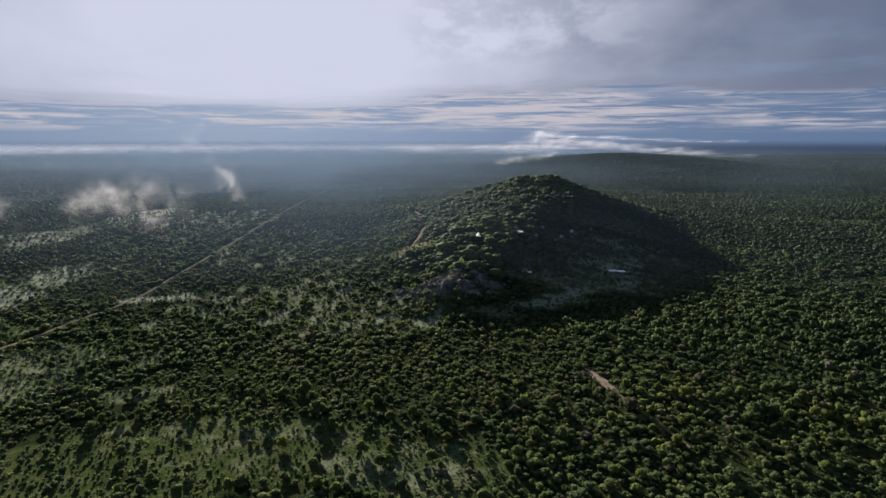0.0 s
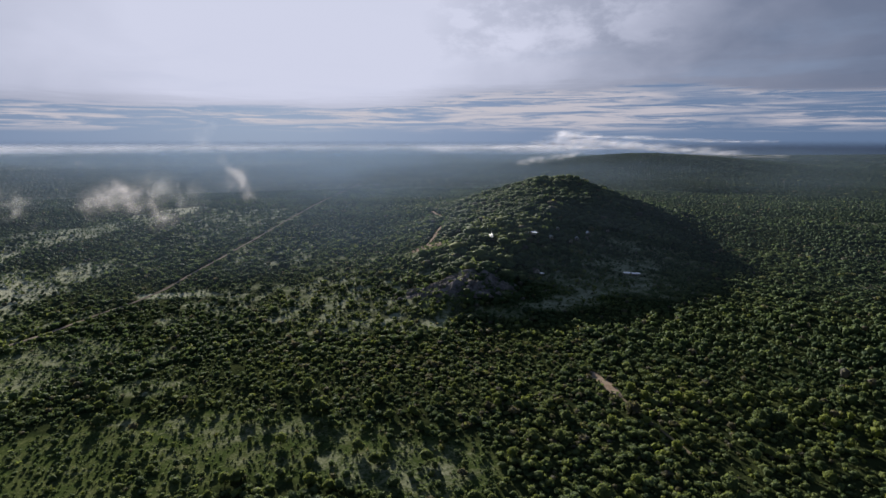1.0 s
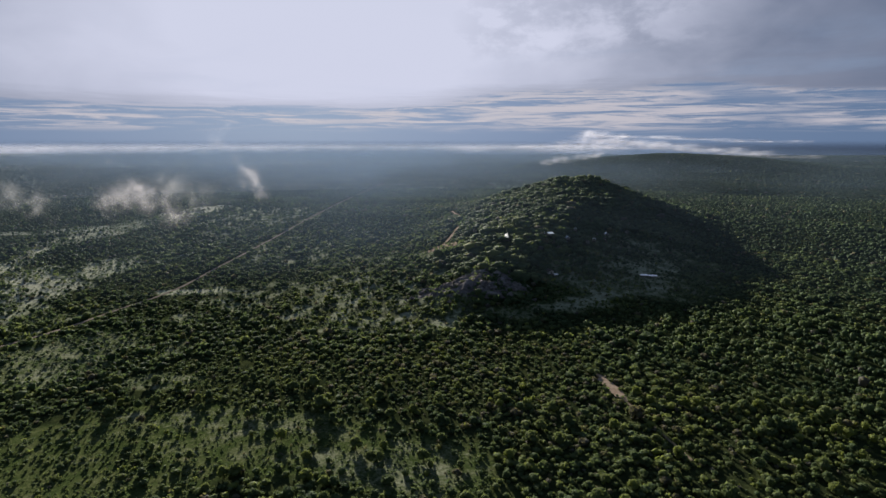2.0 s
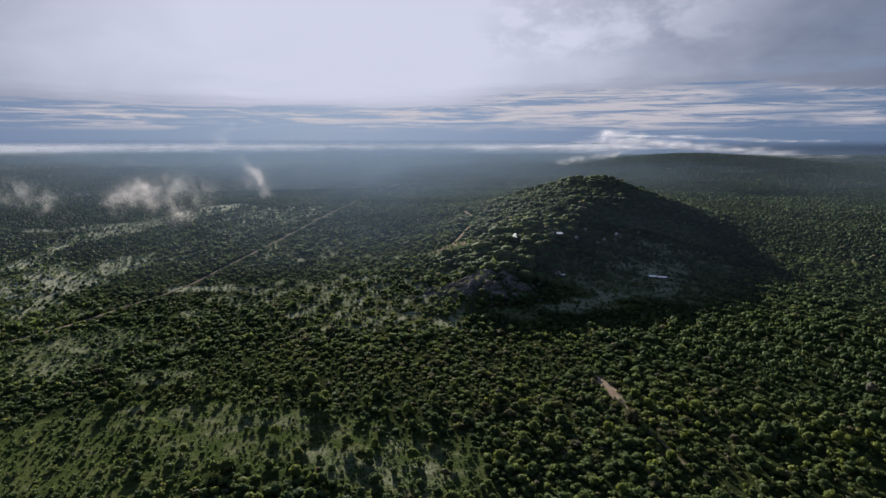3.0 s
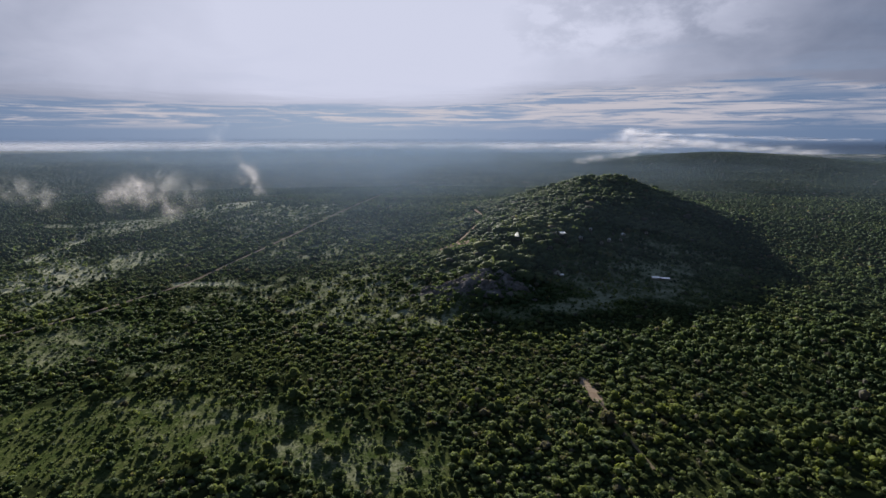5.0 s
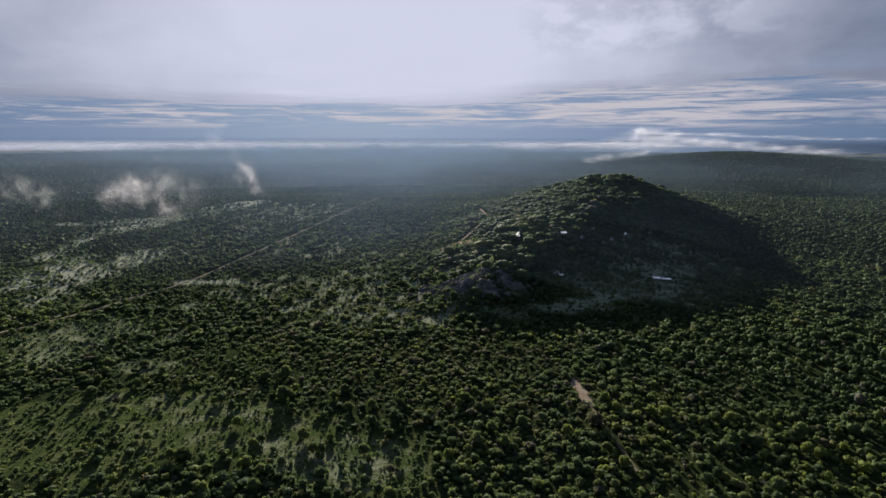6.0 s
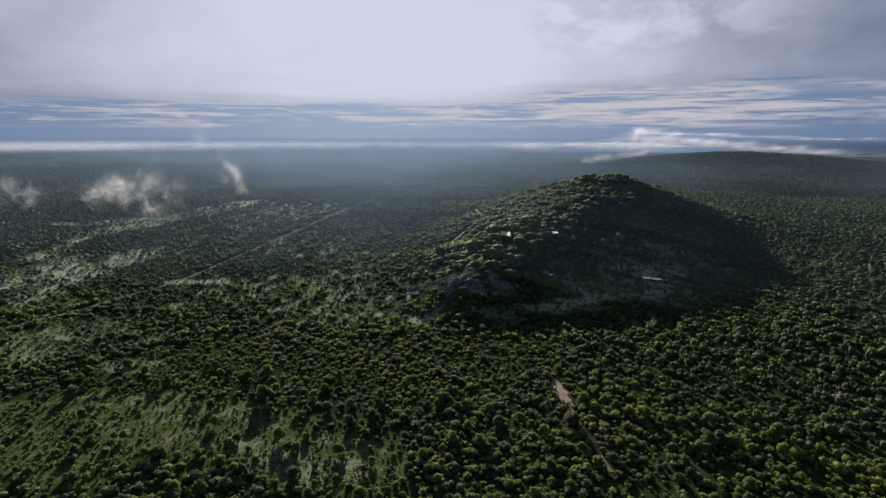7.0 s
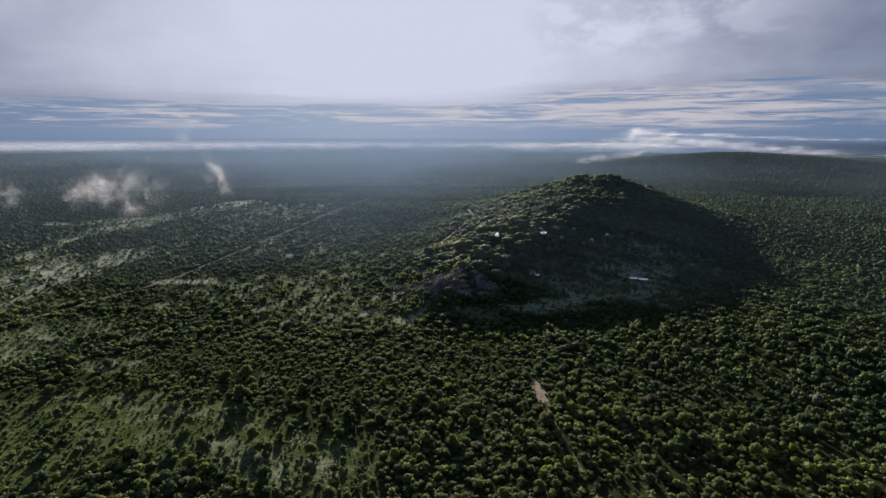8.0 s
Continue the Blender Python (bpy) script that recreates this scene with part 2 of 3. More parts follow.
def ramp_colours(nt, v, stops):
    r = nt.nodes.new("ShaderNodeValToRGB")
    while len(r.color_ramp.elements) < len(stops):
        r.color_ramp.elements.new(0.5)
    for e, (at, c) in zip(r.color_ramp.elements, stops):
        e.position, e.color = at, (*c, 1)
    nt.links.new(v, r.inputs[0])
    return r.outputs[0]


def leaf_material():
    m, nt, out = material("savanna_leaves")
    tint = attr(nt, "tint")
    geo = nt.nodes.new("ShaderNodeNewGeometry")
    v = mnode(nt, "ADD", tint, mnode(nt, "MULTIPLY", mnode(nt, "SUBTRACT", geo.outputs["Random Per Island"], 0.5), 0.16))
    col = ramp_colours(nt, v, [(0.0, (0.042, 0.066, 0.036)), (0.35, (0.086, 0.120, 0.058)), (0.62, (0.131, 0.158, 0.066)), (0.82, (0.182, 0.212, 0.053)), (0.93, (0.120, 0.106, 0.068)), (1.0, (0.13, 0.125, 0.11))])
    p = principled(nt, 0.85, 0.06)
    nt.links.new(col, p.inputs["Base Color"])
    tr = nt.nodes.new("ShaderNodeBsdfTranslucent")
    nt.links.new(mixc(nt, 1.0, col, (1.12, 1.12, 0.8), "MULTIPLY"), tr.inputs[0])
    mx = nt.nodes.new("ShaderNodeMixShader")
    mx.inputs[0].default_value = 0.36
    nt.links.new(p.outputs[0], mx.inputs[1])
    nt.links.new(tr.outputs[0], mx.inputs[2])
    nt.links.new(mx.outputs[0], out.inputs[0])
    return m


def ground_material():
    m, nt, out = material("savanna_ground")
    co = coords(nt)
    big, mid, fine = noise_node(nt, co, 0.012, 4), noise_node(nt, co, 0.09, 5), noise_node(nt, co, 0.8, 5, 0.65)
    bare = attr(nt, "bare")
    # ground between bushes kept near black: their shade put into its colour
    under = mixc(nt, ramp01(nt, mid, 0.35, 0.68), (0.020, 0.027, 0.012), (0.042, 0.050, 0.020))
    grass = mixc(nt, ramp01(nt, mnode(nt, "ADD", mnode(nt, "MULTIPLY", mid, 0.6), mnode(nt, "MULTIPLY", fine, 0.4)), 0.4, 0.62), (0.048, 0.068, 0.022), (0.092, 0.104, 0.040))
    grass = mixc(nt, ramp01(nt, mnode(nt, "ADD", attr(nt, "pale"), mnode(nt, "MULTIPLY", mnode(nt, "SUBTRACT", mnode(nt, "ADD", mid, fine), 1.0), 0.8)), 0.2, 0.95), grass, mixc(nt, big, (0.235, 0.26, 0.15), (0.52, 0.50, 0.41)))
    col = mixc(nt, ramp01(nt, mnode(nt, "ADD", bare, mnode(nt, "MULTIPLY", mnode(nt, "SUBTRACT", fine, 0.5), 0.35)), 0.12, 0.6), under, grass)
    p = principled(nt, 1.0, 0.0)
    nt.links.new(col, p.inputs["Base Color"])
    bump(nt, fine, 0.6, 0.6, p)
    nt.links.new(p.outputs[0], out.inputs[0])
    return m


def earth_material(name, a, b, scale=0.5):
    m, nt, out = material(name)
    co = coords(nt)
    n1, n2 = noise_node(nt, co, scale, 5, 0.6), noise_node(nt, co, scale * 0.12, 3)
    col = mixc(nt, ramp01(nt, mnode(nt, "ADD", mnode(nt, "MULTIPLY", n1, 0.5), mnode(nt, "MULTIPLY", n2, 0.5)), 0.36, 0.64), a, b)
    p = principled(nt, 0.95, 0.0)
    nt.links.new(col, p.inputs["Base Color"])
    bump(nt, n1, 0.5, 0.2, p)
    nt.links.new(p.outputs[0], out.inputs[0])
    return m


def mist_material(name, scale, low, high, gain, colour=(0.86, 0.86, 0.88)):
    """Thin mist that the sun shines through; also for the sheets that imitate haze."""
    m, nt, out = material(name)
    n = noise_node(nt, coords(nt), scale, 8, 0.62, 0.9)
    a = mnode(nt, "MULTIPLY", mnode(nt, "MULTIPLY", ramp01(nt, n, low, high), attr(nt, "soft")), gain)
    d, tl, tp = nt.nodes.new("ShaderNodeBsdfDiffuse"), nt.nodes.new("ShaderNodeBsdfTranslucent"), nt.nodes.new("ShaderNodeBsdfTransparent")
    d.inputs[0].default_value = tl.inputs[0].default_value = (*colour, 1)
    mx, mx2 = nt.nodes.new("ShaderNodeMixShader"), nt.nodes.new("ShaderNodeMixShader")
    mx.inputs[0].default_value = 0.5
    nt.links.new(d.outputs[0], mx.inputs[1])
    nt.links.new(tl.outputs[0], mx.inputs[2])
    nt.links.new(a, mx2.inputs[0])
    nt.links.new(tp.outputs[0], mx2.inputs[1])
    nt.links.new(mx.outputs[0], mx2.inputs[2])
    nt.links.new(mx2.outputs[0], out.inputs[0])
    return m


LEAF = leaf_material()
GROUND = ground_material()
BARK = earth_material("grey_brown_bark", (0.09, 0.07, 0.055), (0.17, 0.145, 0.12), 6)
ROAD_EARTH = earth_material("pale_road_earth", (0.17, 0.137, 0.116), (0.27, 0.22, 0.185), 0.4)
TRACK_EARTH = earth_material("dull_track_earth", (0.12, 0.10, 0.072), (0.20, 0.165, 0.12), 0.5)
RED_EARTH = earth_material("reddish_bare_earth", (0.22, 0.160, 0.118), (0.33, 0.26, 0.20), 0.4)
ROCK = earth_material("weathered_granite", (0.085, 0.076, 0.074), (0.27, 0.24, 0.23), 0.7)
ROOF_WHITE = earth_material("white_canvas", (0.70, 0.72, 0.74), (0.82, 0.83, 0.84), 2)


def let_light_through(m, share):
    nt = m.node_tree
    p = next(n for n in nt.nodes if n.type == "BSDF_PRINCIPLED")
    out = next(n for n in nt.nodes if n.type == "OUTPUT_MATERIAL")
    tr, mx = nt.nodes.new("ShaderNodeBsdfTranslucent"), nt.nodes.new("ShaderNodeMixShader")
    tr.inputs[0].default_value, mx.inputs[0].default_value = (0.8, 0.8, 0.8, 1), share
    nt.links.new(p.outputs[0], mx.inputs[1])
    nt.links.new(tr.outputs[0], mx.inputs[2])
    nt.links.new(mx.outputs[0], out.inputs[0])


let_light_through(ROOF_WHITE, 0.6)
ROOF_METAL = earth_material("bright_zinc_sheet", (0.72, 0.74, 0.77), (0.84, 0.85, 0.87), 2)
zinc = next(n for n in ROOF_METAL.node_tree.nodes if n.type == "BSDF_PRINCIPLED")
zinc.inputs["Metallic"].default_value, zinc.inputs["Roughness"].default_value = 0.85, 0.38
ROOF_DARK = earth_material("dark_thatch", (0.07, 0.06, 0.05), (0.13, 0.11, 0.09), 5)
WALL_PALE = earth_material("pale_plaster", (0.40, 0.36, 0.31), (0.52, 0.48, 0.42), 2)
MIST = mist_material("drifting_mist", 0.10, 0.36, 0.80, 0.17, (0.74, 0.71, 0.74))
MIST_FAR = mist_material("drifting_cloud", 0.02, 0.30, 0.80, 0.30, (0.72, 0.72, 0.79))
MIST_FAINT = mist_material("faint_mist", 0.07, 0.40, 0.75, 0.10)
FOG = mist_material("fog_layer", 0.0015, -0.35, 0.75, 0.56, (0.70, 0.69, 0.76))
HAZE = mist_material("haze_sheet", 0.0022, 0.10, 0.75, 0.56, (0.094, 0.134, 0.200))


# ---- mesh helpers ----
def mesh_from(name, verts, faces, mat, attrs=None, flat=True):
    """verts (n,3); faces (m,k) with one k; attrs: name -> value a vertex."""
    verts, faces = np.asarray(verts, np.float32), np.asarray(faces, np.int32)
    me = bpy.data.meshes.new(name)
    k = faces.shape[1]
    me.vertices.add(len(verts))
    me.vertices.foreach_set("co", verts.ravel())
    me.loops.add(faces.size)
    me.loops.foreach_set("vertex_index", faces.ravel())
    me.polygons.add(len(faces))
    me.polygons.foreach_set("loop_start", np.arange(0, faces.size, k, dtype=np.int32))
    me.polygons.foreach_set("use_smooth", np.full(len(faces), not flat))
    for key, val in (attrs or {}).items():
        at = me.attributes.new(key, "FLOAT", "POINT")
        at.data.foreach_set("value", np.asarray(val, np.float32).ravel())
    me.update(calc_edges=True)
    me.materials.append(mat)
    return me


def grid_faces(nx, ny):
    i, j = np.meshgrid(np.arange(nx - 1), np.arange(ny - 1), indexing="ij")
    a = (i * ny + j).ravel()
    return np.stack([a, a + ny, a + ny + 1, a + 1], 1)


def part(name, bm, mat, parent, label=""):
    me = bpy.data.meshes.new(name)
    bm.to_mesh(me)
    bm.free()
    me.materials.append(mat)
    ob = new(name, me)
    ob.parent = parent
    return tagged(ob, label) if label else ob


def child(name, me, parent, label=""):
    ob = new(name, me)
    ob.parent = parent
    return tagged(ob, label) if label else ob


# ---- ground, road, tracks ----
def axis(a, fine0, fine1, b, step):
    core = np.arange(fine0, fine1 + step, step)
    def tail(n0, n1):
        out, s, p = [], step, n0
        while abs(n1 - p) > s * 1.5:
            s *= 1.06
            p += math.copysign(s, n1 - n0)
            out.append(p)
        return out[:-1] + [n1]
    return np.array(sorted(tail(fine0, a)) + list(core) + tail(fine1, b))


def build_ground():
    xs, ys = axis(-4900, -420, 320, 4900, 4.0), axis(-4900, 150, 720, 4900, 4.0)
    X, Y = np.meshgrid(xs, ys, indexing="ij")
    V = np.stack([X, Y, height(X, Y)], -1).reshape(-1, 3)
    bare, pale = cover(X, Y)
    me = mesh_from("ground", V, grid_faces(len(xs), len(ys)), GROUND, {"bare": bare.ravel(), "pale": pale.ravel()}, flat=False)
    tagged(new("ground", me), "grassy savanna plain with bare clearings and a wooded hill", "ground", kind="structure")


def ribbon(name, line, half, mat, label, category, seed=0, lift=0.25):
    pts = []
    for (ax, ay), (bx, by) in zip(line, line[1:]):
        n = max(2, int(math.hypot(bx - ax, by - ay) / 5))
        pts += [(ax + (bx - ax) * k / n, ay + (by - ay) * k / n) for k in range(n)]
    P = np.array(pts + [line[-1]], float)
    for _ in range(6):
        P[1:-1] = (P[:-2] + 2 * P[1:-1] + P[2:]) / 4
    T = np.gradient(P, axis=0)
    T /= np.linalg.norm(T, axis=1)[:, None]
    N = np.stack([-T[:, 1], T[:, 0]], 1)
    s = np.arange(len(P)) * 5.0
    rows = []
    for side in (-1, -0.55, 0, 0.55, 1):
        w = half * side * (0.75 + 0.5 * vnoise(s, s * 0 + side * 9, 14, seed)) if side else s * 0
        Q = P + N * w[:, None]
        rut = -0.08 if abs(side) == 0.55 else (-0.2 if abs(side) == 1 else 0.0)
        rows.append(np.stack([Q[:, 0], Q[:, 1], height(Q[:, 0], Q[:, 1]) + lift + rut], 1))
    V = np.concatenate(rows)
    n = len(P)
    F = grid_faces(5, n)
    tagged(new(name, mesh_from(name, V, F, mat, flat=False)), label, category, kind="structure")


def earth_patch(name, cx, cy, rx, ry, turn, mat, label, seed, lumps=0.0, category="bare earth"):
    nr, na = (14, 64) if lumps else (6, 28)
    V = [(cx, cy)]
    c, s = math.cos(radians(turn)), math.sin(radians(turn))
    for r in range(1, nr + 1):
        for a in range(na):
            t = 2 * math.pi * a / na
            k = r / nr * (0.72 + 0.55 * float(vnoise(math.cos(t) * 3 + 50, math.sin(t) * 3 + 50, 1.0, seed)))
            u, v = rx * k * math.cos(t), ry * k * math.sin(t)
            V.append((cx + c * u - s * v, cy + s * u + c * v))
    V = np.array(V)
    ring = 0.3 - 0.25 * (np.arange(len(V)) > len(V) - na - 1)
    V = np.column_stack([V, height(V[:, 0], V[:, 1]) + ring])
    V[:, 2] += lumps * (ring > 0.1) * (vnoise(V[:, 0], V[:, 1], 3.1, 70) + vnoise(V[:, 0], V[:, 1], 7.0, 71) - 0.7)
    bm = bmesh.new()
    vs = [bm.verts.new(p) for p in V]
    for a in range(na):
        bm.faces.new((vs[0], vs[1 + a], vs[1 + (a + 1) % na]))
    for r in range(nr - 1):
        for a in range(na):
            p, q = 1 + r * na + a, 1 + r * na + (a + 1) % na
            bm.faces.new((vs[p], vs[p + na], vs[q + na], vs[q]))
    me = bpy.data.meshes.new(name)
    bm.to_mesh(me)
    bm.free()
    me.materials.append(mat)
    tagged(new(name, me), label, category, kind="structure")


build_ground()
ribbon("road", ROAD, 1.4, ROAD_EARTH, "pale dusty dirt road cut straight through the bush", "road", 1)
ribbon("track", TRACK, 0.65, TRACK_EARTH, "narrow reddish dirt track between bushes", "track", 2)
ribbon("hill_track", HILL_PATH, 1.5, RED_EARTH, "reddish dirt track climbing beside the wooded hill", "track", 3, 0.4)
earth_patch("earth_patch", -31, 543, 18, 14, 25, RED_EARTH, "reddish bare earth turning place at the hill foot", 4)
earth_patch("earth_patch", 81.5, 268, 3.4, 15, 14, RED_EARTH, "reddish bare stretch of a narrow bush track", 6)
earth_patch("earth_patch", -17, 682, 6, 15, -10, RED_EARTH, "pale bare earth beside the hill track", 5)


# ---- bush and trees ----
def crowns(px, py, pz, rad, tall, tint, sides, rings, sprays, leaf, seed):
    """Many crowns at once: each a lumpy leafy dome, with loose leaf sprays standing out of it. Triangles only."""
    r = np.random.default_rng(seed)
    n = len(px)
    nv = 1 + sides * rings
    ang = np.arange(sides) / sides * 6.283
    turn = r.random((n, 1)) * 6.283
    D = np.zeros((n, nv, 3))
    D[:, 0] = (0, 0, 1)
    for k in range(rings):
        pol = radians(118 if k == rings - 1 else 76 if rings == 2 else 108 * (k + 1) / rings)
        sl = slice(1 + k * sides, 1 + (k + 1) * sides)
        aa = ang[None] + turn + 0.5 * k + r.normal(0, 0.12, (n, sides))
        pp = pol + r.normal(0, 0.13, (n, sides))
        D[:, sl, 0], D[:, sl, 1], D[:, sl, 2] = np.cos(aa) * np.sin(pp), np.sin(aa) * np.sin(pp), np.cos(pp)
        if rings > 1 and k == rings - 1:        # the foot of the bush, drawn in under its crown
            D[:, sl] *= (0.7, 0.7, 2.6)
    lump = (0.76 + 0.34 * r.random((n, nv)))[..., None]
    squash = np.stack([0.85 + 0.35 * r.random(n), 0.85 + 0.35 * r.random(n), np.ones(n)], 1)[:, None]
    scale = np.stack([rad, rad, 0.46 * tall], 1)[:, None]
    base = np.stack([px, py, pz + 0.56 * tall], 1)[:, None]
    V1 = (base + D * lump * squash * scale).reshape(-1, 3)
    f = []
    for j in range(sides):
        f.append((0, 1 + j, 1 + (j + 1) % sides))
        for k in range(rings - 1):
            a, b = 1 + k * sides + j, 1 + k * sides + (j + 1) % sides
            f += [(a, a + sides, b), (b, a + sides, b + sides)]
    F1 = (np.array(f)[None] + (np.arange(n) * nv)[:, None, None]).reshape(-1, 3)
    T1 = np.repeat(tint, nv)
    if not sprays:
        return V1, F1, T1
    u = r.normal(size=(n, sprays, 3))
    u /= np.linalg.norm(u, axis=2)[..., None]
    u[..., 2] = np.where(u[..., 2] < -0.25, -u[..., 2], u[..., 2])
    C = base + u * squash * scale * (0.78 + 0.36 * r.random((n, sprays)))[..., None]
    nrm = u + 0.5 * r.normal(size=u.shape)
    t1 = np.cross(nrm, r.normal(size=u.shape))
    t1 /= np.linalg.norm(t1, axis=2)[..., None]
    t2 = np.cross(nrm / np.linalg.norm(nrm, axis=2)[..., None], t1)
    size = (leaf * rad[:, None] * (0.6 + 0.8 * r.random((n, sprays))))[..., None]
    V2 = np.stack([C - t1 * size, C + t1 * size * 0.8 - t2 * size * 0.5, C + t2 * size], 2).reshape(-1, 3)
    F2 = np.arange(len(V2)).reshape(-1, 3) + len(V1)
    return np.concatenate([V1, V2]), np.concatenate([F1, F2]), np.concatenate([T1, np.repeat(tint, sprays * 3)])


def scatter(r0, r1, cell, seed, scrub, side):
    """Places between two distances, ahead, behind or all round, on a shaken grid."""
    r = np.random.default_rng(seed)
    g = np.arange(-r1, r1, cell)
    X, Y = np.meshgrid(g[(g > -r1 * 0.85)], g[g > 0] if r0 > 300 else g, indexing="ij")
    X, Y = X.ravel(), Y.ravel()
    d, a = np.hypot(X - 40, Y), np.degrees(np.arctan2(X - 40, Y + 40))
    ahead = (a > -58) & (a < 47)
    ok = (d >= r0) & (d < r1) & {"ahead": ahead, "behind": ~ahead, "round": ahead | True}[side]
    X, Y = X[ok], Y[ok]
    X, Y = X + (r.random(len(X)) - 0.5) * cell * 1.1, Y + (r.random(len(X)) - 0.5) * cell * 1.1
    if scrub:
        chance = smooth(0.2, 0.5, bareness(X, Y)) * (1 - 0.5 * smooth(0.75, 0.95, bareness(X, Y))) * 1.1 * fbm(X, Y, 16, 60) * (path_distance(X, Y, ROAD) > 3)
        for hx, hy in HOUSES:
            chance = chance * smooth(3.0, 5.0, np.hypot(X - hx, Y - hy))
    else:
        chance = density(X, Y)
    ok = r.random(len(X)) < chance
    return X[ok], Y[ok], r


def woodland(name, r0, r1, cell, shape, leaf, seed, base, label, squat=1.0, scrub=False, facets=False, side="ahead", slope=""):
    X, Y, r = scatter(r0, r1, cell, seed, scrub, side)
    if slope:                   # only the trees of the hill, or only those of the plain
        on_hill = hill(X, Y) > 7
        ok = on_hill if slope == "hill" else ~on_hill
        X, Y = X[ok], Y[ok]
    n = len(X)
    hl = np.clip(hill(X, Y) / 20, 0, 1)
    rad = base * np.clip(np.exp(r.normal(0, 0.28 if slope == "hill" or r0 > 600 else 0.42, n)), 0.4, 2.2) * (1 + 1.1 * hl) * (0.8 + 0.45 * vnoise(X, Y, 60, 41))
    if not scrub:
        rad = rad * (1 - 0.30 * bareness(X, Y))
    uneven = (0.1 + 1.0 * r.random(n)) * smooth(40, 190, X) * smooth(420, 330, Y) * (0 if scrub or slope == "hill" or r0 > 600 else 1)      # taller, ragged growth to the east
    tall = rad * (0.9 + 0.4 * r.random(n) + uneven + (0 if scrub else 0.5) * bareness(X, Y)) * squat
    # leaf tint lowered to the east, far west and far off, imitating shade
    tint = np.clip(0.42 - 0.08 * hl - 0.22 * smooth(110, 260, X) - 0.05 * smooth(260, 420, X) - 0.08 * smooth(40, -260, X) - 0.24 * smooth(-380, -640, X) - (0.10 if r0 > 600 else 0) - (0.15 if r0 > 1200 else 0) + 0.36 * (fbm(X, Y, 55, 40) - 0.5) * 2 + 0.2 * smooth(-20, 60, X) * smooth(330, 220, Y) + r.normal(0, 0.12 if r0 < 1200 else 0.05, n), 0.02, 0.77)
    dry = 0.045 + 0.24 * np.exp(-((X - 10) / 70) ** 2 - ((Y - 275) / 60) ** 2) + 0.15 * np.exp(-((X - 110) / 50) ** 2 - ((Y - 235) / 40) ** 2)
    tint = np.where(r.random(n) < dry, 0.88 + 0.12 * r.random(n), tint)
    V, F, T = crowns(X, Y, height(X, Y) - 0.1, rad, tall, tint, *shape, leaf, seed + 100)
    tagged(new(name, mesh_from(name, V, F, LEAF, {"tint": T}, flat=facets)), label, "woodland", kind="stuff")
    return n


woodland("bushland", 120, 330, 2.5, (6, 3, 22), 0.34, 1, 0.90, "dense olive-green savanna bushes on the plain", facets=True)
woodland("bushland", 330, 640, 3.05, (6, 2, 8), 0.38, 2, 1.22, "dense olive-green savanna bushes on the middle plain", slope="plain")
woodland("hill_wood", 330, 1250, 3.7, (8, 3, 12), 0.22, 12, 1.5, "rounded olive-green trees crowded on the hill", slope="hill")
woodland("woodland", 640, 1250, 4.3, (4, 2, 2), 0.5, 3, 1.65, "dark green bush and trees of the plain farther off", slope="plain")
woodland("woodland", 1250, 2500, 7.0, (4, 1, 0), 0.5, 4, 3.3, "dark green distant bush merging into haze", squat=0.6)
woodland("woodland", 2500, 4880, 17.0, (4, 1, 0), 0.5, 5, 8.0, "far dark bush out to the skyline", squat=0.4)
woodland("bushland", 0, 120, 3.9, (5, 2, 6), 0.34, 8, 1.3, "dense olive-green savanna bushes below the flight line", facets=True, side="round")
woodland("bushland", 120, 300, 5.6, (4, 2, 3), 0.4, 9, 1.6, "olive-green savanna bushes behind the flight line", facets=True, side="behind")
woodland("scrub", 120, 330, 1.8, (4, 1, 5), 0.6, 6, 0.46, "low scrub and grass tufts dotting the clearings", scrub=True)
woodland("scrub", 330, 900, 2.4, (4, 1, 3), 0.6, 7, 0.85, "low scrub dotting the farther clearings", scrub=True)


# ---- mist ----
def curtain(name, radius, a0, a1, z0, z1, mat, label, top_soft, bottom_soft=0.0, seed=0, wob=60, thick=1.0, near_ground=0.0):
    """A curved translucent sheet standing in for haze or fog over the plain, fading at its top and ends."""
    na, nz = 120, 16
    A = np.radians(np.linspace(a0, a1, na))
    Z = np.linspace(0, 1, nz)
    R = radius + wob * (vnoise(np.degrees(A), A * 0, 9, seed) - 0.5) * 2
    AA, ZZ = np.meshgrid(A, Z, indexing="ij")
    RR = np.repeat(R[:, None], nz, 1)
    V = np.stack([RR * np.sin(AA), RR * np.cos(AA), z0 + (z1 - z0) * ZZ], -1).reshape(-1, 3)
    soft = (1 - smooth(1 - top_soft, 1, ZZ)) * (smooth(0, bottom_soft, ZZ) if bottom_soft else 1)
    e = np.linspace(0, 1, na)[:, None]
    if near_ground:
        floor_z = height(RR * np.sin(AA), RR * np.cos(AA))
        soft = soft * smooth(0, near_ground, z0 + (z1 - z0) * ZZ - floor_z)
        # more opaque towards the sun, imitating its glow in the haze
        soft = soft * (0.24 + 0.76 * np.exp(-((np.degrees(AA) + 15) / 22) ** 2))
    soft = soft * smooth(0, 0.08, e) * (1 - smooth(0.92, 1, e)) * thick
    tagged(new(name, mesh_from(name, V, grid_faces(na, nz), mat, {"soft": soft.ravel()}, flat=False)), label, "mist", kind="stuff")


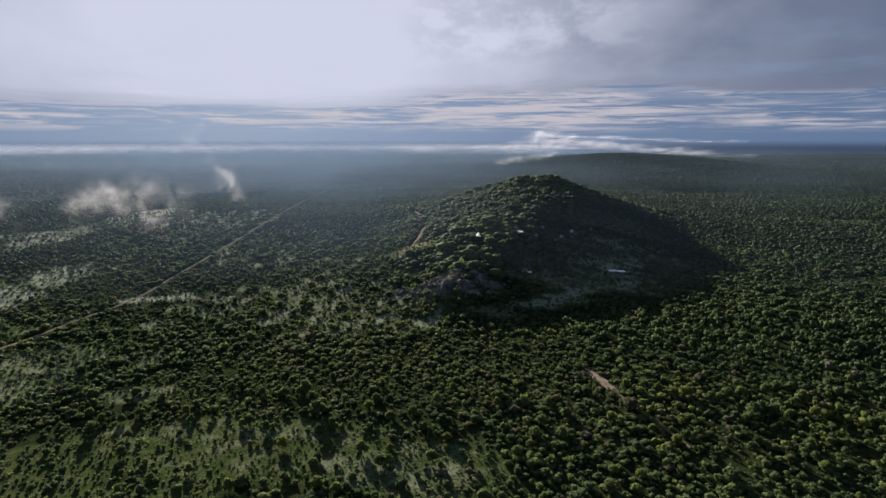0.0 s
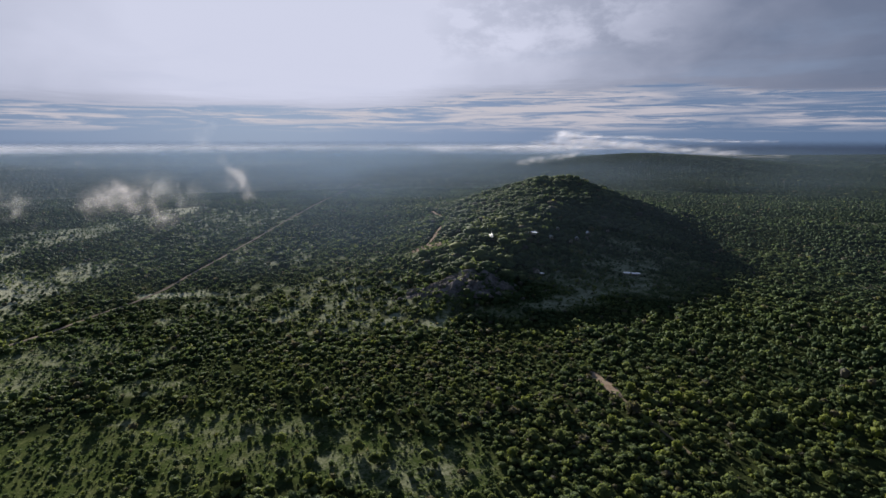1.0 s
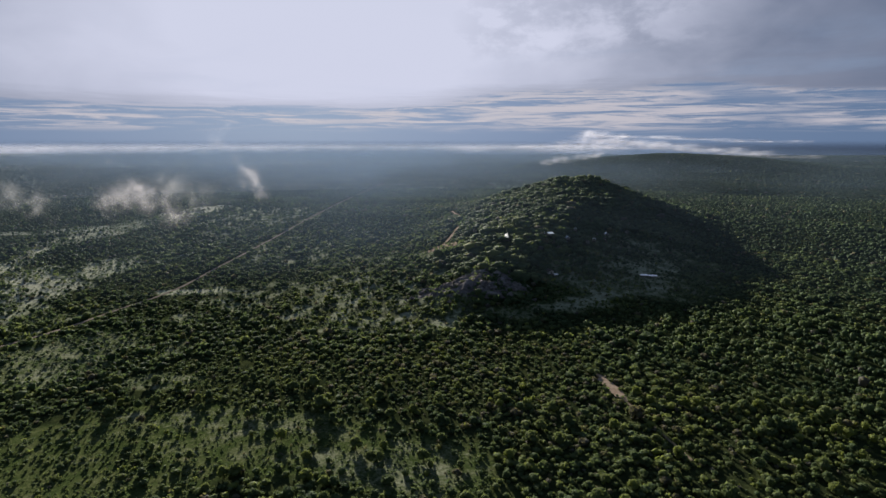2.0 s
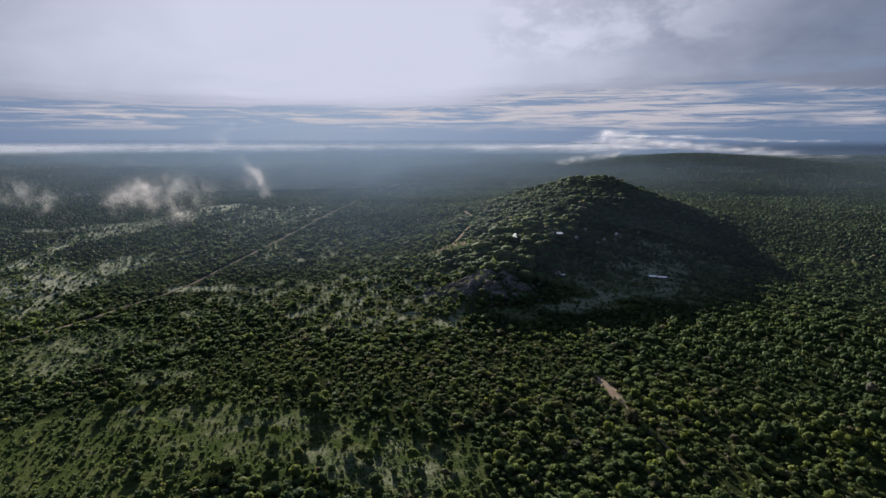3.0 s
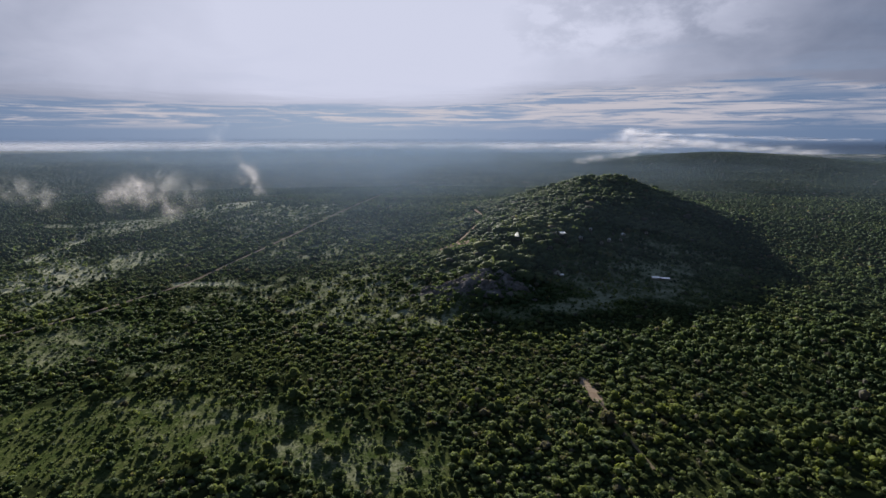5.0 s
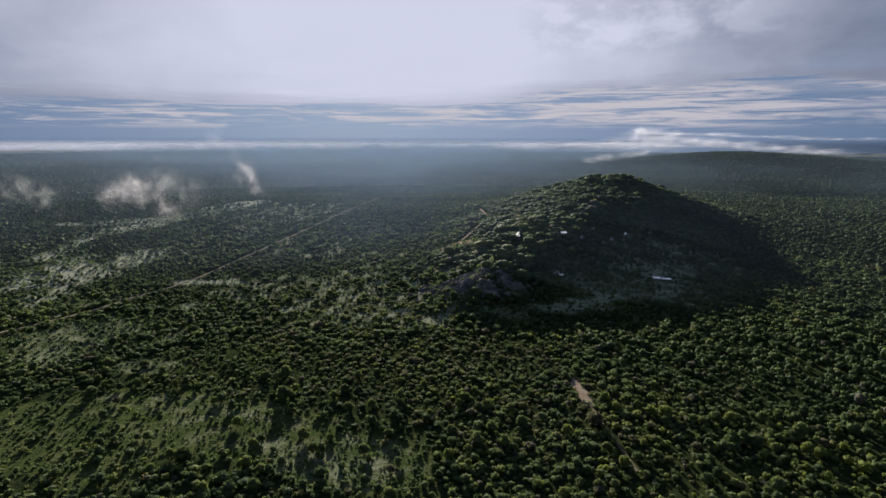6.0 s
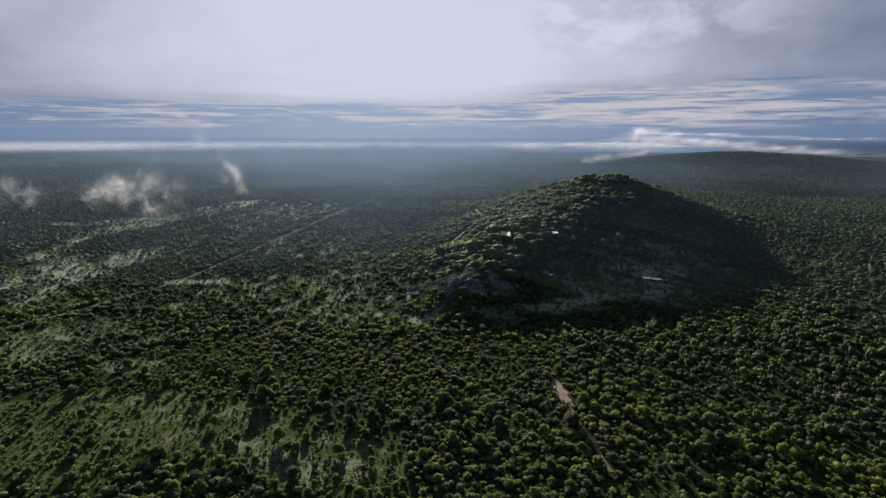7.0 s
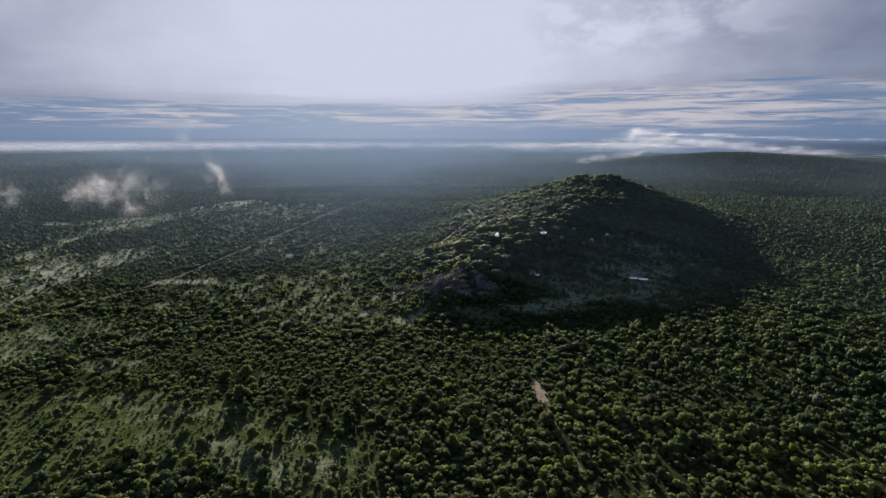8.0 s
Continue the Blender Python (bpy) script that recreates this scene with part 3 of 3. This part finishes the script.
# translucent sheets added in place of aerial haze, denser with distance
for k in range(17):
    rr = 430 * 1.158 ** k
    curtain("haze", rr, -80, 62, -10, 118 + 0.004 * rr, HAZE, "translucent sheet standing in for bluish haze over the far bush", 0.8, seed=k, thick=(0.03 + 1.9 * rr / 4500) * (0.68 + 0.32 * float(smooth(500, 1150, rr))), wob=rr * 0.04, near_ground=28.0 if rr < 900 else 12.0)
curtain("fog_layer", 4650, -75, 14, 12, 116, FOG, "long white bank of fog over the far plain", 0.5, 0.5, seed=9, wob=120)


def wisp(line, size, n, seed, label, mat, flat=0.7):
    """Torn low cloud along a line of places: overlapping bulging veils, each fading to its rim."""
    r = np.random.default_rng(seed)
    L = np.array(line, float)
    Vs, Fs, Ss, off = [], [], [], 0
    m = 13
    for k in range(n):
        t = (k + r.random()) / n * (len(L) - 1)
        i = min(int(t), len(L) - 2)
        c = L[i] + (t - i) * (L[i + 1] - L[i])
        sx = size * (0.6 + 0.8 * r.random())
        sz = sx * flat * (0.7 + 0.6 * r.random())
        c = c + r.normal(0, 1, 3) * np.array([size * 0.3, size * 0.5, size * flat * 0.3])
        U, W = np.meshgrid(np.linspace(-1, 1, m), np.linspace(-1, 1, m), indexing="ij")
        rr = np.hypot(U, W)
        Y = -(1 - np.clip(rr, 0, 1) ** 2) * sx * 0.5 + (vnoise(U * 2 + k, W * 2, 1.0, seed) - 0.5) * sx * 0.5
        Vs.append(np.stack([c[0] + U * sx, c[1] + Y, c[2] + W * sz], -1).reshape(-1, 3))
        Ss.append((1 - smooth(0.15, 0.97, rr)).ravel())
        Fs.append(grid_faces(m, m) + off)
        off += m * m
    me = mesh_from("mist_wisp", np.concatenate(Vs), np.concatenate(Fs), mat, {"soft": np.concatenate(Ss)}, flat=False)
    tagged(new("mist_wisp", me), label, "mist", group="drifting wisps", kind="stuff")


LOW = "torn pale wisp of low cloud drifting over the bush"
wisp([(-197, 290, 86), (-181, 287, 91), (-167, 285, 94), (-154, 283, 89), (-144, 282, 79)], 10, 30, 21, LOW, MIST, 0.8)
wisp([(-136, 336, 108), (-131, 336, 101), (-125, 336, 95), (-122, 336, 88)], 5.5, 11, 2, "small upright wisp of low cloud over the bush", MIST, 1.1)
wisp([(-152, 328, 116), (-146, 326, 125), (-138, 326, 131)], 6, 6, 3, "faint upper shred of a low cloud wisp", MIST_FAINT, 1.0)
wisp([(-246, 280, 94), (-225, 275, 90), (-206, 272, 82)], 11, 9, 4, LOW, MIST_FAINT, 0.7)
wisp([(-556, 790, 92), (-540, 790, 90)], 5, 5, 5, "tiny shred of low cloud over the bush", MIST, 0.6)
wisp([(-182, 290, 99), (-151, 290, 102), (-133, 290, 92)], 10, 8, 12, "faint veil over a low cloud wisp", MIST_FAINT, 0.7)
wisp([(207, 1700, 114), (294, 1700, 124), (379, 1700, 122), (487, 1700, 112), (609, 1700, 100), (790, 1700, 86)], 46, 46, 6, "long white cloud pouring over the far ridge", MIST_FAR, 0.24)
wisp([(60, 1720, 106), (250, 1720, 108), (450, 1720, 104), (650, 1720, 94), (880, 1720, 80)], 75, 34, 14, "flat sheet of white cloud lying on the far ridge", MIST_FAR, 0.09)
wisp([(300, 1740, 138), (531, 1740, 131), (830, 1740, 122)], 75, 24, 7, "thin streaming cloud above the far ridge", MIST_FAR, 0.08)
wisp([(262, 1710, 128), (290, 1710, 140), (330, 1710, 144), (400, 1710, 136)], 26, 16, 13, "rising curl of white cloud over the far ridge", MIST_FAR, 0.5)
wisp([(131, 1300, 76), (196, 1300, 86), (256, 1300, 95)], 20, 13, 8, "ragged white cloud shred in front of the far ridge", MIST_FAR, 0.45)


# ---- boulders of the outcrop ----
earth_patch("rock_outcrop", 8, 413, 40, 21, 4, ROCK, "bare fissured granite face at the foot of the hill", 8, 3.6, "rock face")

def boulder_mesh(seed):
    bm = bmesh.new()
    bmesh.ops.create_icosphere(bm, subdivisions=2, radius=1.0)
    for v in bm.verts:
        n = noise.noise(v.co * 1.1 + Vector((seed * 7.1, 0, 0))) * 0.42 + noise.noise(v.co * 2.7 + Vector((0, seed * 3.3, 0))) * 0.16
        v.co = v.co * (1 + n)
        v.co.z *= 0.72
        v.co.x = max(-0.85, min(0.9, v.co.x))
    me = bpy.data.meshes.new("boulder")
    bm.to_mesh(me)
    bm.free()
    me.materials.append(ROCK)
    return me


def boulders():
    r = np.random.default_rng(77)
    kinds = [boulder_mesh(k) for k in range(6)]
    for k in range(120):
        x, y = r.normal(8, 18), r.normal(412, 11)
        s = 0.8 + 2.4 * r.random() ** 2
        if k == 0:
            x, y, s = 14, 408, 3.1
        if k == 1:
            x, y, s = 23, 411, 2.0
        ob = new("boulder", kinds[k % 6])
        ob.matrix_world = pose(x, y, float(height(x, y)) + 0.25 * s, r.normal(0, 12), r.normal(0, 12), r.random() * 360) @ Matrix.Diagonal((s * 1.2, s, s, 1))
        tagged(ob, "large pale weathered granite boulder on the slope" if k < 2 else "grey-brown weathered granite boulder on the rocky slope", "boulder", "boulders of the outcrop")


boulders()


# ---- lodge buildings on the hill ----
def box(bm, x0, x1, y0, y1, z0, z1):
    vs = [bm.verts.new((x, y, z)) for x in (x0, x1) for y in (y0, y1) for z in (z0, z1)]
    for f in ((0, 1, 3, 2), (4, 6, 7, 5), (0, 4, 5, 1), (2, 3, 7, 6), (0, 2, 6, 4), (1, 5, 7, 3)):
        bm.faces.new([vs[i] for i in f])


def boxes(*sizes):
    bm = bmesh.new()
    for b in sizes:
        box(bm, *b)
    bmesh.ops.recalc_face_normals(bm, faces=bm.faces)
    return bm


def slab(points, thick):
    """A roof slope: four corners, given a thickness downwards."""
    bm = bmesh.new()
    top = [bm.verts.new(p) for p in points]
    low = [bm.verts.new((p[0], p[1], p[2] - thick)) for p in points]
    bm.faces.new(top)
    bm.faces.new(low[::-1])
    for i in range(4):
        j = (i + 1) % 4
        bm.faces.new((top[i], low[i], low[j], top[j]))
    bmesh.ops.recalc_face_normals(bm, faces=bm.faces)
    return bm


def base_at(name, x, y, turn, label, category, group="", lift=-0.1):
    ob = new(name)
    ob.matrix_world = pose(x, y, float(height(x, y)) + lift, 0, 0, turn)
    return tagged(ob, label, category, group)


def cabin(x, y, w, d, wall, rise, turn, roof_mat, label, category, group="", name="cabin", lift=-0.1):
    e = base_at(name, x, y, turn, label, category, group, lift)
    a, b, t = w / 2, d / 2, 0.18
    part("floor_deck", boxes((-a - 0.3, a + 0.3, -b - 1.4, b + 0.3, -0.5, 0.25)), BARK, e, "weathered timber deck")
    for sx in (-1, 1):
        for sy in (-1, 1):
            part("stilt", boxes((sx * a - 0.12, sx * a + 0.12, sy * b - 0.12, sy * b + 0.12, -lift - 1.6, -0.5)), BARK, e)
    part("wall", boxes((-a, -a + t, -b, b, 0.25, wall)), WALL_PALE, e)
    part("wall", boxes((a - t, a, -b, b, 0.25, wall)), WALL_PALE, e)
    part("wall", boxes((-a + t, a - t, b - t, b, 0.25, wall)), WALL_PALE, e)
    part("wall", boxes((-a + t, -0.5, -b, -b + t, 0.25, wall), (0.5, a - t, -b, -b + t, 0.25, wall), (-0.5, 0.5, -b, -b + t, min(2.2, wall - 0.1), wall)), WALL_PALE, e)
    part("door", boxes((-0.48, 0.48, -b + 0.05, -b + 0.1, 0.27, min(2.18, wall - 0.12))), ROOF_DARK, e, "dark timber door")
    for side in (-1, 1):
        part("roof_slope", slab([(side * (a + 0.5), -b - 0.6, wall - 0.15), (side * (a + 0.5), b + 0.5, wall - 0.15), (0, b + 0.5, wall + rise), (0, -b - 0.6, wall + rise)], 0.14), roof_mat, e)
    bm = bmesh.new()
    f = [bm.verts.new(p) for p in ((-a, -b + 0.05, wall), (a, -b + 0.05, wall), (0, -b + 0.05, wall + rise - 0.2))]
    g = [bm.verts.new(p) for p in ((-a, -b + 0.2, wall), (a, -b + 0.2, wall), (0, -b + 0.2, wall + rise - 0.2))]
    bm.faces.new(f)
    bm.faces.new(g[::-1])
    for i in range(3):
        j = (i + 1) % 3
        bm.faces.new((f[i], g[i], g[j], f[j]))
    bmesh.ops.recalc_face_normals(bm, faces=bm.faces)
    part("gable", bm, WALL_PALE, e)
    return e


def shade_sail(x, y, turn, label):
    """A steep triangular canvas on three poles, over a timber deck."""
    e = base_at("shade_sail", x, y, turn, label, "canopy", lift=1.2)
    corners = ((-3.4, -2.0, 2.3), (3.2, -2.2, 2.5), (0.8, 1.6, 6.6))
    part("floor_deck", boxes((-3.0, 3.0, -2.4, 2.0, -0.3, 0.0)), BARK, e, "weathered timber deck")
    for cx, cy, cz in corners:
        part("pole", boxes((cx - 0.09, cx + 0.09, cy - 0.09, cy + 0.09, -2.4, cz + 0.1)), BARK, e)
    bm = bmesh.new()
    n = 8
    grid = {}
    A, B, C = (Vector(c) for c in corners)
    for i in range(n + 1):
        for j in range(n + 1 - i):
            u, v = i / n, j / n
            w = 1 - u - v
            grid[i, j] = bm.verts.new(A * w + B * u + C * v + Vector((0, 0.5, -0.6)) * (27 * u * v * w) * 0.6)
    for i in range(n):
        for j in range(n - i):
            bm.faces.new((grid[i, j], grid[i + 1, j], grid[i, j + 1]))
            if i + j < n - 1:
                bm.faces.new((grid[i + 1, j], grid[i + 1, j + 1], grid[i, j + 1]))
    bmesh.ops.solidify(bm, geom=bm.faces[:], thickness=0.03)
    part("canvas", bm, ROOF_WHITE, e, "taut white triangular canvas")


shade_sail(32, 511, -8, "white triangular canvas shade sail over a deck among trees")


def flat_shelter(x, y, w, d, h, turn, label, lift=-0.1):
    e = base_at("shelter", x, y, turn, label, "shelter", lift=lift)
    a, b = w / 2, d / 2
    for sx in (-1, 1):
        for sy in (-1, 1):
            part("post", boxes((sx * (a - 0.2) - 0.08, sx * (a - 0.2) + 0.08, sy * (b - 0.2) - 0.08, sy * (b - 0.2) + 0.08, -lift - 0.8, h + (0.2 if sy > 0 else -0.05))), BARK, e)
    part("roof", slab([(-a, -b, h), (a, -b, h), (a, b, h + 0.3), (-a, b, h + 0.3)], 0.06), ROOF_METAL, e, "bright sheet roof")
    part("rear_wall", boxes((-a + 0.3, a - 0.3, b - 0.5, b - 0.35, 0, h)), WALL_PALE, e)


flat_shelter(73, 524, 5.4, 9.0, 3.0, 8, "open shelter with a bright metal sheet roof on posts", 2.6)
mast = base_at("mast", 67.5, 523, 0, "thin pale pole standing beside a white-roofed shelter", "pole")
part("pole", boxes((-0.12, 0.12, -0.12, 0.12, 0, 6.2)), ROOF_WHITE, mast)
part("foot", boxes((-0.35, 0.35, -0.35, 0.35, -0.1, 0.3)), ROCK, mast)
cabin(67, 454, 5.0, 4.5, 2.3, 1.8, 25, ROOF_DARK, "dark thatched hut at the foot of the wooded hill", "hut", name="hut")
flat_shelter(71.5, 450, 3.4, 4.2, 2.0, 12, "low lean-to with a small bright metal roof beside a hut")
for dx, w in ((-4.0, 6.2), (3.6, 7.2)):
    flat_shelter(152 + dx, 477 + 0.4 * dx * 0.2, w, 4.6, 2.4, 3, "long low shelter with a bright metal sheet roof in a clearing")
for k, (x, y) in enumerate(CABINS):
    cabin(x, y, 2.6, 2.6, 2.0, 1.2, 20 - 14 * (k % 4), ROOF_METAL if k % 2 == 0 else ROOF_DARK, "small chalet half hidden among the dark hill trees", "chalet", "chalets on the hill", name="chalet", lift=1.4)


# ---- single trees of the near stretch ----
def trunk_mesh(seed):
    r = random.Random(seed)
    bm = bmesh.new()

    def tube(p, q, r0, r1, sides=6):
        d = (Vector(q) - Vector(p)).to_track_quat("Z", "Y").to_matrix()
        rings = []
        for c, rad in ((Vector(p), r0), (Vector(p).lerp(Vector(q), 0.5) + Vector((r.uniform(-0.05, 0.05), r.uniform(-0.05, 0.05), 0)), (r0 + r1) / 2), (Vector(q), r1)):
            rings.append([bm.verts.new(c + d @ Vector((rad * math.cos(6.283 * k / sides), rad * math.sin(6.283 * k / sides), 0))) for k in range(sides)])
        for a, b in zip(rings, rings[1:]):
            for k in range(sides):
                bm.faces.new((a[k], a[(k + 1) % sides], b[(k + 1) % sides], b[k]))
        bm.faces.new(rings[-1])

    fork = (r.uniform(-0.1, 0.1), r.uniform(-0.1, 0.1), 0.55)
    tube((0, 0, -0.15), fork, 0.085, 0.06)
    for k in range(4):
        a = 6.283 * (k + r.random() * 0.6) / 4
        tube(fork, (0.55 * math.cos(a), 0.55 * math.sin(a), 1.0 + 0.25 * r.random()), 0.05, 0.018, 5)
    me = bpy.data.meshes.new("trunk")
    bm.to_mesh(me)
    bm.free()
    me.materials.append(BARK)
    return me


def single_trees():
    r = np.random.default_rng(5)
    tints = (0.30, 0.42, 0.52, 0.60, 0.68, 0.74, 0.95, 0.36)
    kinds = []
    for k, tint in enumerate(tints):
        nl = 5
        la, lr = np.arange(nl) * 6.283 / (nl - 1) + r.random(nl) * 0.7, np.array([0.0] + [0.52] * (nl - 1)) * (0.8 + 0.4 * r.random(nl))
        lobe = np.array([0.66] + [0.5] * (nl - 1)) * (0.85 + 0.3 * r.random(nl))
        V, F, T = crowns(lr * np.cos(la), lr * np.sin(la), 0.55 + 0.3 * r.random(nl) - 0.25 * (lr > 0.1), lobe, lobe * 1.5, tint * np.ones(nl), 7, 4, 60, 0.26, 900 + k)
        kinds.append((mesh_from("crown", V, F, LEAF, {"tint": T}), trunk_mesh(k)))
    made = 0
    while made < 290:
        x, y = r.uniform(-190, 250), r.uniform(158, 262)
        if abs(x - 40) > 0.85 * y + 15 or r.random() > float(density(x, y)) + 0.3:
            continue
        k = int(r.choice(8, p=(0.12, 0.14, 0.17, 0.2, 0.15, 0.1, 0.05, 0.07)))
        s = (2.25 if k == 5 else 1.95) * math.exp(r.normal(0, 0.25))
        e = new("tree")
        e.matrix_world = pose(x, y, float(height(x, y)), r.normal(0, 3), r.normal(0, 3), r.random() * 360) @ Matrix.Diagonal((s, s, s * r.uniform(0.85, 1.2), 1))
        label = ("bare grey-brown shrub with thin dry twigs" if k == 6 else "bright yellow-green savanna tree with a spreading crown" if k in (4, 5) else
                 "olive-green savanna tree with a rounded crown among bushes")
        tagged(e, label, "shrub" if k == 6 else "tree", "single trees of the plain")
        child("crown", kinds[k][0], e)
        child("trunk", kinds[k][1], e)
        made += 1


single_trees()
